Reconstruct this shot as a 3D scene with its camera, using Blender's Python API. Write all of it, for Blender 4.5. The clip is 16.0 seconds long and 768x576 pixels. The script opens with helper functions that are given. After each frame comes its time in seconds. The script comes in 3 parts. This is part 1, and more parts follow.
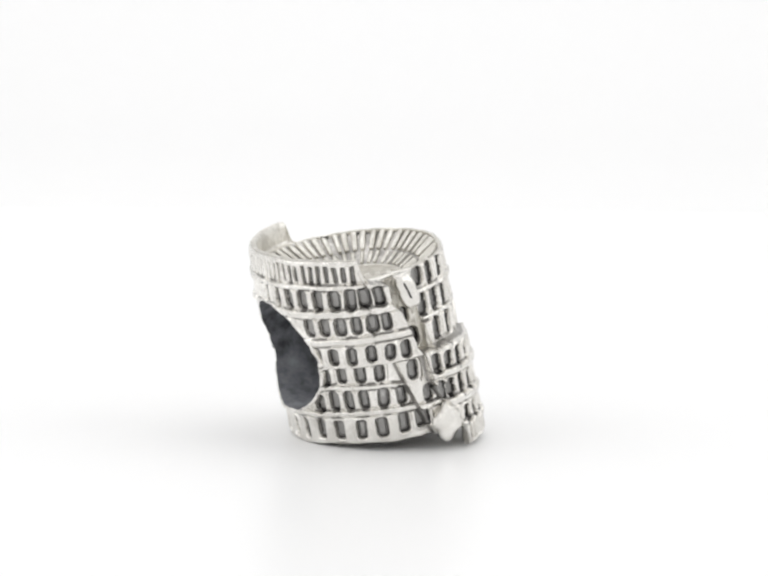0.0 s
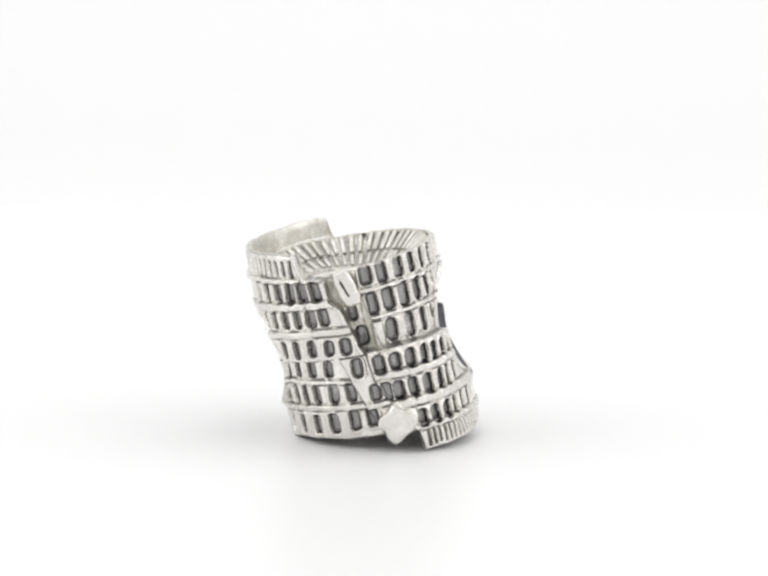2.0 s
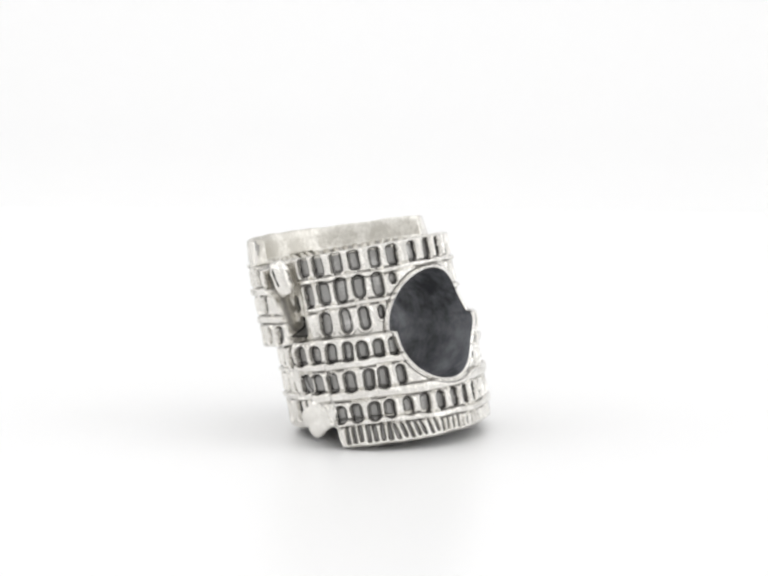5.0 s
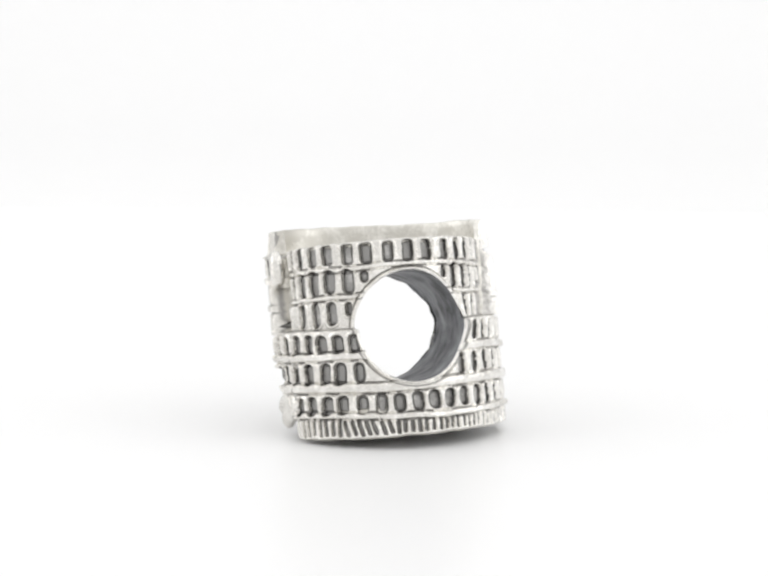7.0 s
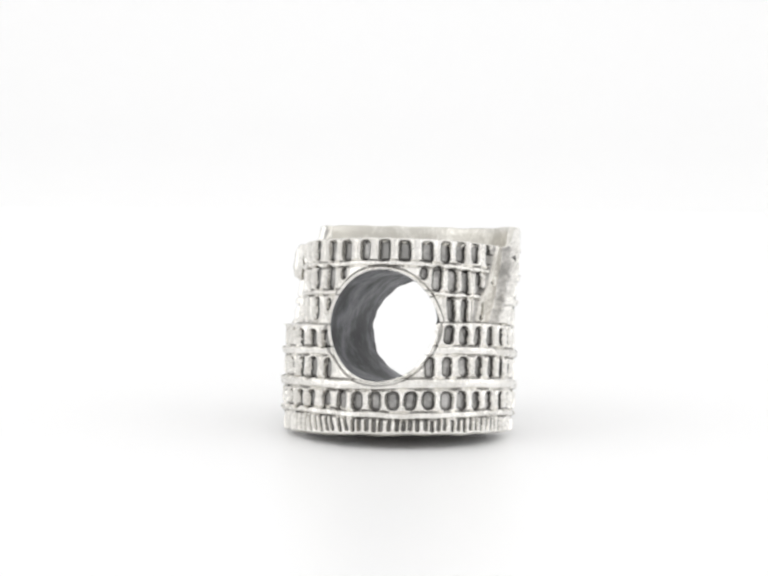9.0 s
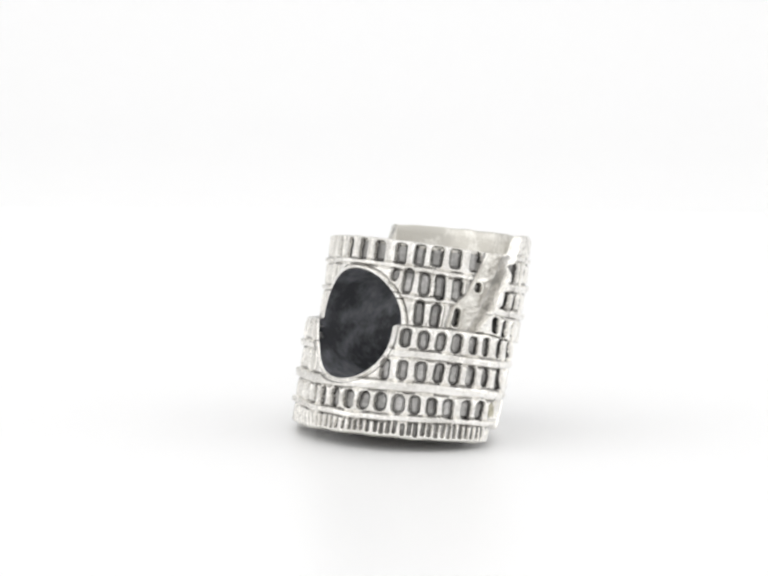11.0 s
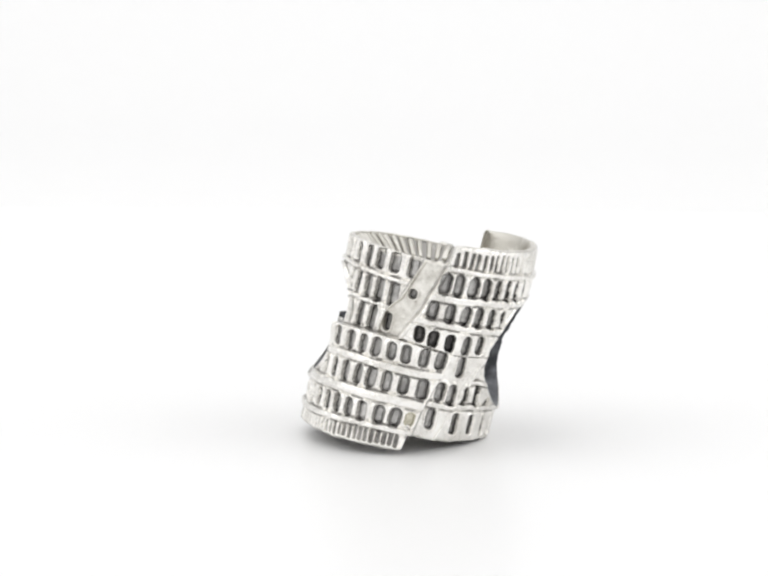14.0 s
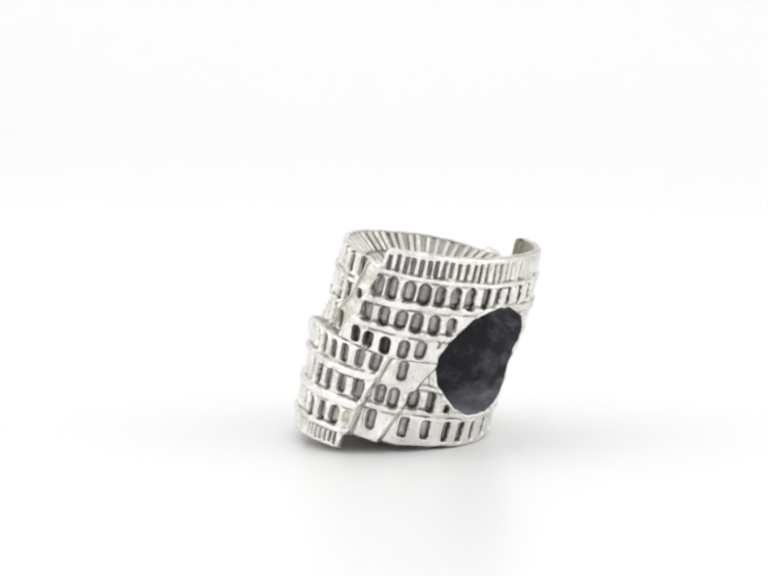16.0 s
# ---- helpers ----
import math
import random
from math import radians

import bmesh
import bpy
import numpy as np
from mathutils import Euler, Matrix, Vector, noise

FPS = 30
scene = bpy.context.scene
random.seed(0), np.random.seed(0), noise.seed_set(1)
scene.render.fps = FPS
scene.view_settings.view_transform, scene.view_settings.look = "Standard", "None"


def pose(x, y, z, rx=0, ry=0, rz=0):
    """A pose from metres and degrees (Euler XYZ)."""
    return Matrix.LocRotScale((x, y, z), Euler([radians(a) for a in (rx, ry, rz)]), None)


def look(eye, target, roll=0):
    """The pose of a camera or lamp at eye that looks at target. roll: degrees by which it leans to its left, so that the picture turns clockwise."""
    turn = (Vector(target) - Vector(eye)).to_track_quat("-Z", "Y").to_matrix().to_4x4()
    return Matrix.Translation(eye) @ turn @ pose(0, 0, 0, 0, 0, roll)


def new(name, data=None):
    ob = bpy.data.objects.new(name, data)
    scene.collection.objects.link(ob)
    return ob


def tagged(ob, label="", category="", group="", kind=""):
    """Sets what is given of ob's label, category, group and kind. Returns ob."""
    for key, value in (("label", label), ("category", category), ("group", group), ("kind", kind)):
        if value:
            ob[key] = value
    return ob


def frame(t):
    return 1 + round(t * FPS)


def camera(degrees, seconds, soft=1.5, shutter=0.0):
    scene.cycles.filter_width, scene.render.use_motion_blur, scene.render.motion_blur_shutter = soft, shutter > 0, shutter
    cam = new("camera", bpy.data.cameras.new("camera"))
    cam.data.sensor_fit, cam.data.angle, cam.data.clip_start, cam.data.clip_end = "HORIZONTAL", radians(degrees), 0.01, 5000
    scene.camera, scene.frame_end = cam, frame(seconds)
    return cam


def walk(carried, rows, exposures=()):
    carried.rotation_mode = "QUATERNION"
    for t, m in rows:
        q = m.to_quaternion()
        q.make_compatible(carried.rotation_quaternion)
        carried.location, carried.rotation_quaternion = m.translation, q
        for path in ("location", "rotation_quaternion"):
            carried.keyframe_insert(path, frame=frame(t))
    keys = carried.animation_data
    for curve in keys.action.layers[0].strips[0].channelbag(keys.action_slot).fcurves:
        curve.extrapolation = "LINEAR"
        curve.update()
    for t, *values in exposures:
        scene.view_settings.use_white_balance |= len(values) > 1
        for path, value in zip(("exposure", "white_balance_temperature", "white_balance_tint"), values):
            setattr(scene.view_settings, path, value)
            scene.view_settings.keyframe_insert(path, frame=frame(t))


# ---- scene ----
MM = 0.001
GROUND = -30.039        # height of the table below the lens, mm
TILT = ((0.9993876, 0.007693, 0.0341367), (0.0, 0.9755345, -0.2198462), (-0.0349929, 0.2197116, 0.9749371))
CENTRE = (-0.6628, 6.9223, -23.95)

# ---- camera: stands still beside a turntable ----
cam = camera(14.89, 16.0, soft=2.6)
EYE = (-0.3811 * MM, -150.0 * MM, -GROUND * MM)
AIM = (EYE[0], 0.0, EYE[2] - 150.0 * MM * math.tan(radians(8.52)))
walk(cam, [(0.0, look(EYE, AIM, 0.43)), (16.0, look(EYE, AIM, 0.43))], exposures=[(0.0, 0.0), (16.0, 0.0)])

# ---- light: a white light tent with a softbox above ----
world = bpy.data.worlds.new("tent_light")
scene.world = world
world.use_nodes = True
world.node_tree.nodes["Background"].inputs["Color"].default_value = (1.0, 0.998, 0.995, 1)
world.node_tree.nodes["Background"].inputs["Strength"].default_value = 0.95


def softbox(x, y, z, target, width, height, watts):
    data = bpy.data.lights.new("softbox", "AREA")
    data.shape, data.size, data.size_y, data.energy = "RECTANGLE", width, height, watts
    ob = new("softbox", data)
    ob.matrix_world = look((x, y, z), target)
    return ob


softbox(0.0, 0.05, 0.50, (0, 0.0, 0), 0.55, 0.45, 0.13)          # above the table
softbox(-0.42, -0.08, 0.26, (0, 0, 0.01), 0.36, 0.36, 0.31)       # tent side
softbox(0.42, -0.08, 0.26, (0, 0, 0.01), 0.36, 0.36, 0.31)        # tent side
softbox(0.0, 0.25, 0.75, (0, 0.62, 0.1), 1.2, 0.3, 0.58)          # washes the backdrop


# ---- materials ----
def material(name):
    m = bpy.data.materials.new(name)
    m.use_nodes = True
    nt = m.node_tree
    return m, nt, nt.nodes["Principled BSDF"]


def node(nt, kind, **inputs):
    n = nt.nodes.new(kind)
    for key, value in inputs.items():
        n.inputs[key].default_value = value
    return n


def ramp(nt, src, a, b, lo, hi):
    r = nt.nodes.new("ShaderNodeMapRange")
    r.inputs["From Min"].default_value, r.inputs["From Max"].default_value = a, b
    r.inputs["To Min"].default_value, r.inputs["To Max"].default_value = lo, hi
    nt.links.new(src, r.inputs["Value"])
    return r.outputs["Result"]


def metal(name, light, dark, rough, fine, coarse, bump, amount=1.0, cover=(0.45, 0.7), pure=1.0):
    """Cast metal: two colours mixed by stains, fine pitting, uneven polish."""
    m, nt, p = material(name)
    tc = nt.nodes.new("ShaderNodeTexCoord")
    n1 = node(nt, "ShaderNodeTexNoise", Scale=coarse, Detail=5.0, Roughness=0.6)
    n2 = node(nt, "ShaderNodeTexNoise", Scale=fine, Detail=4.0, Roughness=0.65)
    for n in (n1, n2):
        nt.links.new(tc.outputs["Object"], n.inputs["Vector"])
    mix = nt.nodes.new("ShaderNodeMix")
    mix.data_type = "RGBA"
    mix.inputs["A"].default_value, mix.inputs["B"].default_value = (*light, 1), (*dark, 1)
    add = nt.nodes.new("ShaderNodeMath")
    add.operation = "MULTIPLY_ADD"
    add.inputs[1].default_value = 0.45
    nt.links.new(n2.outputs["Fac"], add.inputs[0])
    half = nt.nodes.new("ShaderNodeMath")
    half.operation = "MULTIPLY"
    half.inputs[1].default_value = 0.86
    nt.links.new(n1.outputs["Fac"], half.inputs[0])
    nt.links.new(half.outputs[0], add.inputs[2])
    # the dark colour thins out towards +X, so that side is painted lighter
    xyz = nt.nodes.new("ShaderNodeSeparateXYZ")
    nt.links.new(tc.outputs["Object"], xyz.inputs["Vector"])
    x_bias = nt.nodes.new("ShaderNodeMath")
    x_bias.operation = "MULTIPLY_ADD"
    x_bias.inputs[1].default_value = -14.0
    nt.links.new(xyz.outputs["X"], x_bias.inputs[0])
    nt.links.new(add.outputs[0], x_bias.inputs[2])
    nt.links.new(ramp(nt, x_bias.outputs[0], cover[0], cover[1], 0.0, amount), mix.inputs["Factor"])
    nt.links.new(mix.outputs["Result"], p.inputs["Base Color"])
    p.inputs["Metallic"].default_value = pure
    nt.links.new(ramp(nt, n1.outputs["Fac"], 0.3, 0.7, rough - 0.07, rough + 0.1), p.inputs["Roughness"])
    b = node(nt, "ShaderNodeBump", Strength=bump, Distance=0.00004)
    nt.links.new(n2.outputs["Fac"], b.inputs["Height"])
    nt.links.new(b.outputs["Normal"], p.inputs["Normal"])
    return m


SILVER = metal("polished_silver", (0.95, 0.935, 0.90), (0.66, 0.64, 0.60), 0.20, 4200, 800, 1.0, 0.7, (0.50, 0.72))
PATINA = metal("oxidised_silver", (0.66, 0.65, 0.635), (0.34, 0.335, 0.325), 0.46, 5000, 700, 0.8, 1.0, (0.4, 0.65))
GROOVE = metal("oxide_and_shade", (0.20, 0.195, 0.19), (0.085, 0.082, 0.08), 0.42, 6000, 1200, 0.6, 1.0, (0.4, 0.65))
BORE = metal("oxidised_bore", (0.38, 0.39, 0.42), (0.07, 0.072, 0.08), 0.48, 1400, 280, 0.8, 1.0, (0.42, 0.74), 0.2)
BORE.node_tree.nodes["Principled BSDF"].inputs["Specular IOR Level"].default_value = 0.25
TARNISH_SHADE = metal("tarnish_shade", (0.72, 0.70, 0.67), (0.36, 0.35, 0.335), 0.36, 5200, 1100, 0.6, 1.0, (0.42, 0.66))
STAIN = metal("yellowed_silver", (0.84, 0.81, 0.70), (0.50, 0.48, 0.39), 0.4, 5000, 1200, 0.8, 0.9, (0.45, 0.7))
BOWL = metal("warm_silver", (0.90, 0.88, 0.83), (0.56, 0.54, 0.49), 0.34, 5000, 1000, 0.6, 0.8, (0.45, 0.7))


def white(name, value, rough):
    m, nt, p = material(name)
    n = node(nt, "ShaderNodeTexNoise", Scale=9.0, Detail=2.0)
    mix = nt.nodes.new("ShaderNodeMix")
    mix.data_type = "RGBA"
    mix.inputs["A"].default_value = (value, value, value, 1)
    mix.inputs["B"].default_value = (value * 0.992, value * 0.992, value * 0.994, 1)
    nt.links.new(n.outputs["Fac"], mix.inputs["Factor"])
    nt.links.new(mix.outputs["Result"], p.inputs["Base Color"])
    nt.links.new(ramp(nt, n.outputs["Fac"], 0.3, 0.7, rough, rough + 0.02), p.inputs["Roughness"])
    return m


ACRYLIC = white("white_acrylic", 0.925, 0.34)
ACRYLIC.node_tree.nodes["Principled BSDF"].inputs["Specular IOR Level"].default_value = 0.3
PAPER = white("white_paper", 0.925, 0.8)


# ---- the table and the backdrop ----
def mesh_of(name, verts, faces, mat, smooth=True):
    me = bpy.data.meshes.new(name)
    me.from_pydata([tuple(v) for v in verts], [], [tuple(f) for f in faces])
    me.materials.append(mat)
    if smooth:
        me.shade_smooth()
    me.update()
    return me


def table():
    bm = bmesh.new()
    bmesh.ops.create_cube(bm, size=1.0, matrix=Matrix.Translation((0, -0.053, -0.004)) @ Matrix.Diagonal((0.7, 0.3, 0.008, 1)))
    bmesh.ops.bevel(bm, geom=bm.edges[:], offset=0.002, segments=3, affect="EDGES")
    me = bpy.data.meshes.new("table")
    bm.to_mesh(me)
    bm.free()
    me.materials.append(ACRYLIC)
    tagged(new("table", me), "glossy white acrylic photo table top", "table", kind="structure")


def backdrop():
    """A seamless paper sweep: floor, curve and upright."""
    prof = [(-0.45, -0.03)]
    for k in range(17):
        a = math.pi / 2 * k / 16
        prof.append((0.45 + 0.2 * math.sin(a), -0.03 + 0.2 * (1 - math.cos(a))))
    prof.append((0.65, 0.8))
    verts = [(x, y, z) for y, z in prof for x in (-0.8, 0.8)]
    faces = [(2 * i, 2 * i + 1, 2 * i + 3, 2 * i + 2) for i in range(len(prof) - 1)]
    ob = tagged(new("backdrop", mesh_of("backdrop", verts, faces, PAPER)), "seamless white paper sweep behind the table", "backdrop", kind="structure")
    ob.modifiers.new("thickness", "SOLIDIFY").thickness = 0.002


table()
backdrop()

# ---- the charm: a wall surface over angle and height, in millimetres ----
NT, NV = 1440, 460
RNG = np.random.RandomState(7)


def wrap(d):
    return (d + 180.0) % 360.0 - 180.0


def step(x, soft):
    t = np.clip(x / soft * 0.5 + 0.5, 0, 1)
    return t * t * (3 - 2 * t)


def curve(x, pairs):
    xs, ys = zip(*sorted(pairs))
    return np.interp(x, xs, ys)


def span(th, a, b, soft):
    """1 between the angles a and b (a may depend on height), falling off over soft degrees."""
    mid, half = (a + b) / 2, (b - a) / 2
    return step(half - np.abs(wrap(th - mid)), soft)


def wobble(th, h, f, seed):
    r = np.random.RandomState(seed)
    out = 0
    for k in range(5):
        n, w, ph, q = r.randint(f, 4 * f), r.uniform(0.5, 2.5), r.uniform(0, 6.28), r.uniform(0, 6.28)
        out = out + np.sin(np.radians(th) * n + ph + 1.3 * np.sin(h * w + q))
    return out / 5


TH = np.linspace(-180, 180, NT, endpoint=False)
attic_a = span(TH, 6.2, 152.8, 1.5)
attic_b = span(TH, -158.5, 4.0, 1.2)
CROWN = curve(TH, [(6, 5.45), (16, 5.58), (45, 5.66), (60, 5.72), (88, 5.86), (118, 5.88), (134, 5.80), (152, 5.66)])
TOP = 4.40 + (CROWN - 4.40) * attic_a + 0.03 * wobble(TH, 0, 9, 1) * attic_a + 0.015 * wobble(TH, 0, 9, 2)
FOOT_LINE = [(-160, -5.35), (-135, -5.52), (-115, -5.62), (-90, -5.62), (-75, -5.58), (-41, -5.43), (4, -5.12)]
FOOT = curve(TH, FOOT_LINE)
SOLE = curve(TH, [(-180, -4.25), (10, -4.35), (30, -4.44), (45, -4.38), (63, -4.26), (92, -4.265), (120, -4.03), (141, -4.04), (160, -4.2), (180, -4.25)])
BOT = SOLE + (FOOT - SOLE) * attic_b + 0.03 * wobble(TH, 0, 8, 3)
V = np.linspace(0, 1, NV)
T2, V2 = np.meshgrid(TH, V)
H2 = BOT[None, :] + V2 * (TOP - BOT)[None, :]
ww = wobble(T2, H2, 5, 4)

# outlines of the stepped walls: height -> angle
EDGE_A_R = [(5.7, 7), (5.34, 6.4), (4.42, 5), (3.44, 1.3), (2.6, -1.8), (1.9, -4), (1.08, -10), (0.38, -13.8), (-1, -15)]
EDGE_A_L = [(5.7, 151.5), (4.6, 154), (4.42, 154.8), (4.3, 162), (4.1, 166), (3.1, 166.5), (2.95, 168), (2.6, 171.5), (1.8, 173.6), (1.17, 176), (0.43, 178.5), (0.0, 180), (-1, 180)]
EDGE_B_R = [(1, 25), (0.16, 22), (-1.12, 17.1), (-2.92, 10), (-4.32, 7.5), (-4.98, 5), (-5.7, 3.5)]
EDGE_B_L = [(1, -179.8), (-0.2, -179.8), (-1.37, -178), (-2.06, -175.5), (-2.76, -170), (-3.3, -165), (-4.5, -161.5), (-5.7, -157)]
STRIP_R = [(0.3, 50.5), (-0.88, 41.5), (-2.47, 33), (-4.48, 23)]
STRIP_L = [(0.1, 163.6), (-1.51, 169.4), (-2.81, 174.6), (-3.97, 180), (-4.3, 182)]

in_a = span(T2, curve(H2, EDGE_A_R) + 0.5 * ww, curve(H2, EDGE_A_L) + 0.5 * ww, 0.9)
low_a = curve(T2, [(-14, 0.34), (-2, 0.28), (10, 0.18), (22, 0.08), (38, 0.15), (51, 0.17), (120, 0.18), (161, 0.15), (181, 0.12)])
in_a = in_a * step(H2 - low_a, 0.07)
in_b = span(T2, curve(H2, EDGE_B_L) + 0.5 * ww, curve(H2, EDGE_B_R) + 0.5 * ww, 0.9)
top_b = curve(T2, [(-180, 0.26), (-154, 0.15), (-138, 0.05), (-120, -0.03), (-60, 0.12), (-33, 0.28), (-5, 0.32), (5, 0.2), (25, 0.12), (40, 0.1)])
in_b = in_b * step(top_b - H2, 0.07)
# slanting strips between the high and the low walls
s1 = span(T2, curve(H2, EDGE_B_R) - 3, curve(H2, STRIP_R), 0.8) * step(0.15 - H2, 0.1)
s2 = span(T2, curve(H2, STRIP_L), 360 + curve(H2, EDGE_B_L) + 3, 0.8) * step(0.1 - H2, 0.1)
S3_EDGE = curve(H2, [(4.4, -9), (3.17, -14.3), (2.25, -18.3), (1.9, -22.5), (1.41, -26.5), (0.5, -28.5)])
s3 = span(T2, S3_EDGE, curve(H2, EDGE_A_R) + 3, 0.8) * step(H2 - 0.3, 0.1)
s4 = span(T2, curve(H2, EDGE_A_L) - 3, curve(H2, [(4.3, 177), (2.6, 185.5), (1.2, 188.5), (0, 191)]), 0.8) * step(H2 - 0.05, 0.1) * step(4.15 - H2, 0.1)
s5 = span(T2, 187.3, 193.5, 0.8) * step(H2 - 0.1, 0.08) * step(1.5 - H2, 0.08)
LEVEL = np.maximum.reduce([in_a, in_b, 0.5 * s1, 0.5 * s2, 0.14 * s3])
LEVEL = LEVEL - 0.08 * s4 * (1 - in_a) + 0.3 * s5
REL = 0.025 * wobble(T2, 2.5 * H2, 13, 5) + 0.02 * ww + 0.012 * wobble(T2, 5 * H2, 34, 6)     # relief outwards, mm

SHADE_LINE = np.zeros((NV, NT), bool)      # dark lines painted beside cornices, wall feet and collar: shade plus tarnish


def ridge(edge, side, where, out, off=1.3, wide=1.1):
    """A raised border that follows a wall's slanting edge."""
    d = wrap(T2 - edge) * side - off
    REL[...] += out * np.exp(-(d / wide) ** 4) * where


REL += 0.06 * s4 * (1 - in_a) * wobble(T2, 5 * H2, 30, 9)
REL += 0.03 * s3 * (1 - in_a) * wobble(T2, 9 * H2, 14, 8)
ridge(curve(H2, EDGE_A_R), 1, in_a, 0.15, 1.7, 1.5)
ridge(curve(H2, EDGE_A_L), -1, in_a, 0.08, 1.5, 1.3)
ridge(curve(H2, EDGE_B_R), -1, in_b, 0.13, 1.5, 1.3)
ridge(curve(H2, EDGE_B_L), 1, in_b, 0.12)
ridge(curve(H2, STRIP_R), -1, s1, 0.09)
ridge(S3_EDGE, 1, s3, 0.15, 1.0, 0.9)
KIND = np.zeros((NV, NT), int)      # 0 upper wall, 1 lower wall
KIND[H2 < 0.05] = 1
KIND[(s1 > 0.5)] = 4
KIND[(s2 > 0.5)] = 7
KIND[(s3 > 0.5)] = 5
KIND[(s4 > 0.5)] = 6
for lo, hi, k in ((4.3, 9, 10), (2.8, 4.3, 11), (1.35, 2.8, 12), (-1, 1.35, 13)):
    KIND[(in_a > 0.5) & (H2 > lo) & (H2 <= hi)] = k
for lo, hi, k in ((-9, -4.55, 20), (-4.55, -3.0, 21), (-3.0, -1.35, 22), (-1.35, 1, 23)):
    KIND[(in_b > 0.5) & (H2 > lo) & (H2 <= hi)] = k


def ledge(h0, h1, where, out, kind, slope=()):
    """A rounded cornice from h0 to h1 with a thin groove below and above, darkened in places for its shade."""
    shift = curve(T2, slope) if slope else 0
    mid, half = (h0 + h1) / 2 + shift + 0.035 * wobble(T2, 0 * H2, 6, kind), (h1 - h0) / 2
    d = np.abs(H2 - mid) / half
    bump = np.sqrt(np.clip(1 - d ** 3, 0, 1)) * where
    np.maximum(REL, out * bump + 0.3 * REL, out=REL, where=bump > 0.02)
    KIND[(d < 1.0) & (where > 0.5)] = kind
    g = np.exp(-((np.abs(H2 - mid) - half - 0.045) / 0.045) ** 2) * where
    REL[...] -= 0.07 * g
    SHADE_LINE[(g > 0.45) & (wobble(T2, H2, 7, kind + 50) > 0.02)] = True


up = (1 - np.maximum(in_a, s3)) * (1 - s4) * (H2 > 0.1)
low = (1 - np.maximum(in_b, 0)) * (H2 < 0)
ledge(2.60, 3.00, in_a, 0.17, 30, [(0, -0.02), (23, 0.11), (44, 0.17), (65, 0.25), (95, 0.29), (150, 0.29), (168, 0.2)])
ledge(1.17, 1.53, in_a, 0.16, 31, [(0, 0.17), (40, 0.18), (115, 0.22), (135, 0.26), (155, 0.27), (173, 0.17)])
ledge(4.22, 4.46, in_a, 0.12, 32, [(10, 0.0), (60, 0.06), (95, 0.13), (115, 0.22), (136, 0.14), (154, 0.0)])
ledge(-1.56, -1.16, in_b, 0.22, 33, [(-175, 0.28), (-165, 0.18), (-149, 0.09), (-134, 0.04), (-117, -0.05), (-60, 0.08), (-32, 0.2), (-3, 0.2), (17, 0.34)])
ledge(-3.30, -2.80, in_b, 0.23, 34, [(-174, 0.35), (-156, 0.28), (-129, 0.1), (-110, -0.08), (-75, 0.0), (-42, 0.2), (-3, 0.36)])
ATTIC_LEDGE = [(-163, 0.45), (-148, 0.38), (-132, 0.26), (-115, 0.1), (-106, 0.0), (-75, -0.08), (-41, 0.14), (-25, 0.32), (-4, 0.42)]
ledge(-4.74, -4.43, in_b, 0.17, 35, ATTIC_LEDGE)
ledge(2.93, 3.16, up, 0.12, 36, [(-170, 0.08), (-150, 0.09), (-130, 0.0), (-94, 0.08), (-65, 0.06), (-36, -0.02)])
ledge(1.44, 1.66, up, 0.13, 37, [(-170, 0.16), (-120, 0.1), (-48, 0.07), (-18, 0.12)])
ledge(-1.33, -1.1, low * (1 - s1) * (1 - s2), 0.12, 39, [(42, -0.04), (56, -0.07), (119, 0.2), (138, 0.2), (158, 0.07), (170, -0.1)])
ledge(-2.82, -2.52, low, 0.14, 40, [(36, 0.09), (69, 0.12), (88, 0.08), (124, 0.27), (144, 0.27), (170, 0.09)])

# shade at the foot of each raised wall goes in as a dark line
for wall in (in_a, in_b, s1, s2, s3):
    foot = (wall > 0.004) & (wall < 0.6) & (np.maximum(in_a, in_b) < 0.6)
    SHADE_LINE[foot] = True

# the collar round the threaded hole, plain on one side and torn on the other
A2 = 5.03 + 0.90 * LEVEL
B2 = 4.7 + 0.33 * LEVEL
X2, Y2 = A2 * np.cos(np.radians(T2)), B2 * np.sin(np.radians(T2))
back = Y2 > 0
FRONT_HOLE, BACK_HOLE = (0.07, -0.08, 2.83, 2.83), (0.50, 0.35, 3.22, 2.88)      # centre x and height, half width, half height
HX, HH, RX, RH = (np.where(back, b, f) for f, b in zip(FRONT_HOLE, BACK_HOLE))


def tear(ph):
    """The broken outline of the hole on one side, as a share of its radius."""
    return 0.012 * np.sin(5 * ph + 1) + 0.007 * np.sin(9 * ph) + 0.006 * np.sin(14 * ph + 2) + 0.005 * np.sin(23 * ph)


LIP = 0.40 + 0.50 * step(H2 - 0.3, 0.9)
X2 = np.where(back, (5.03 + 0.90 * LIP) * np.cos(np.radians(T2)), X2)
PHI = np.arctan2((H2 - HH) / RH, (X2 - HX) / RX)
RHO = np.hypot((H2 - HH) / RH, (X2 - HX) / RX) - np.where(back, tear(PHI), 0.0)
collar = step(1.075 - RHO, 0.03) * np.where(back, 0.8, 1.0)
lip_a = np.where(back, step(1.10 - RHO, 0.08), 0.0)
LEVEL = LEVEL * (1 - 0.25 * collar) + 0.1 * collar
LEVEL = LEVEL * (1 - lip_a) + LIP * lip_a
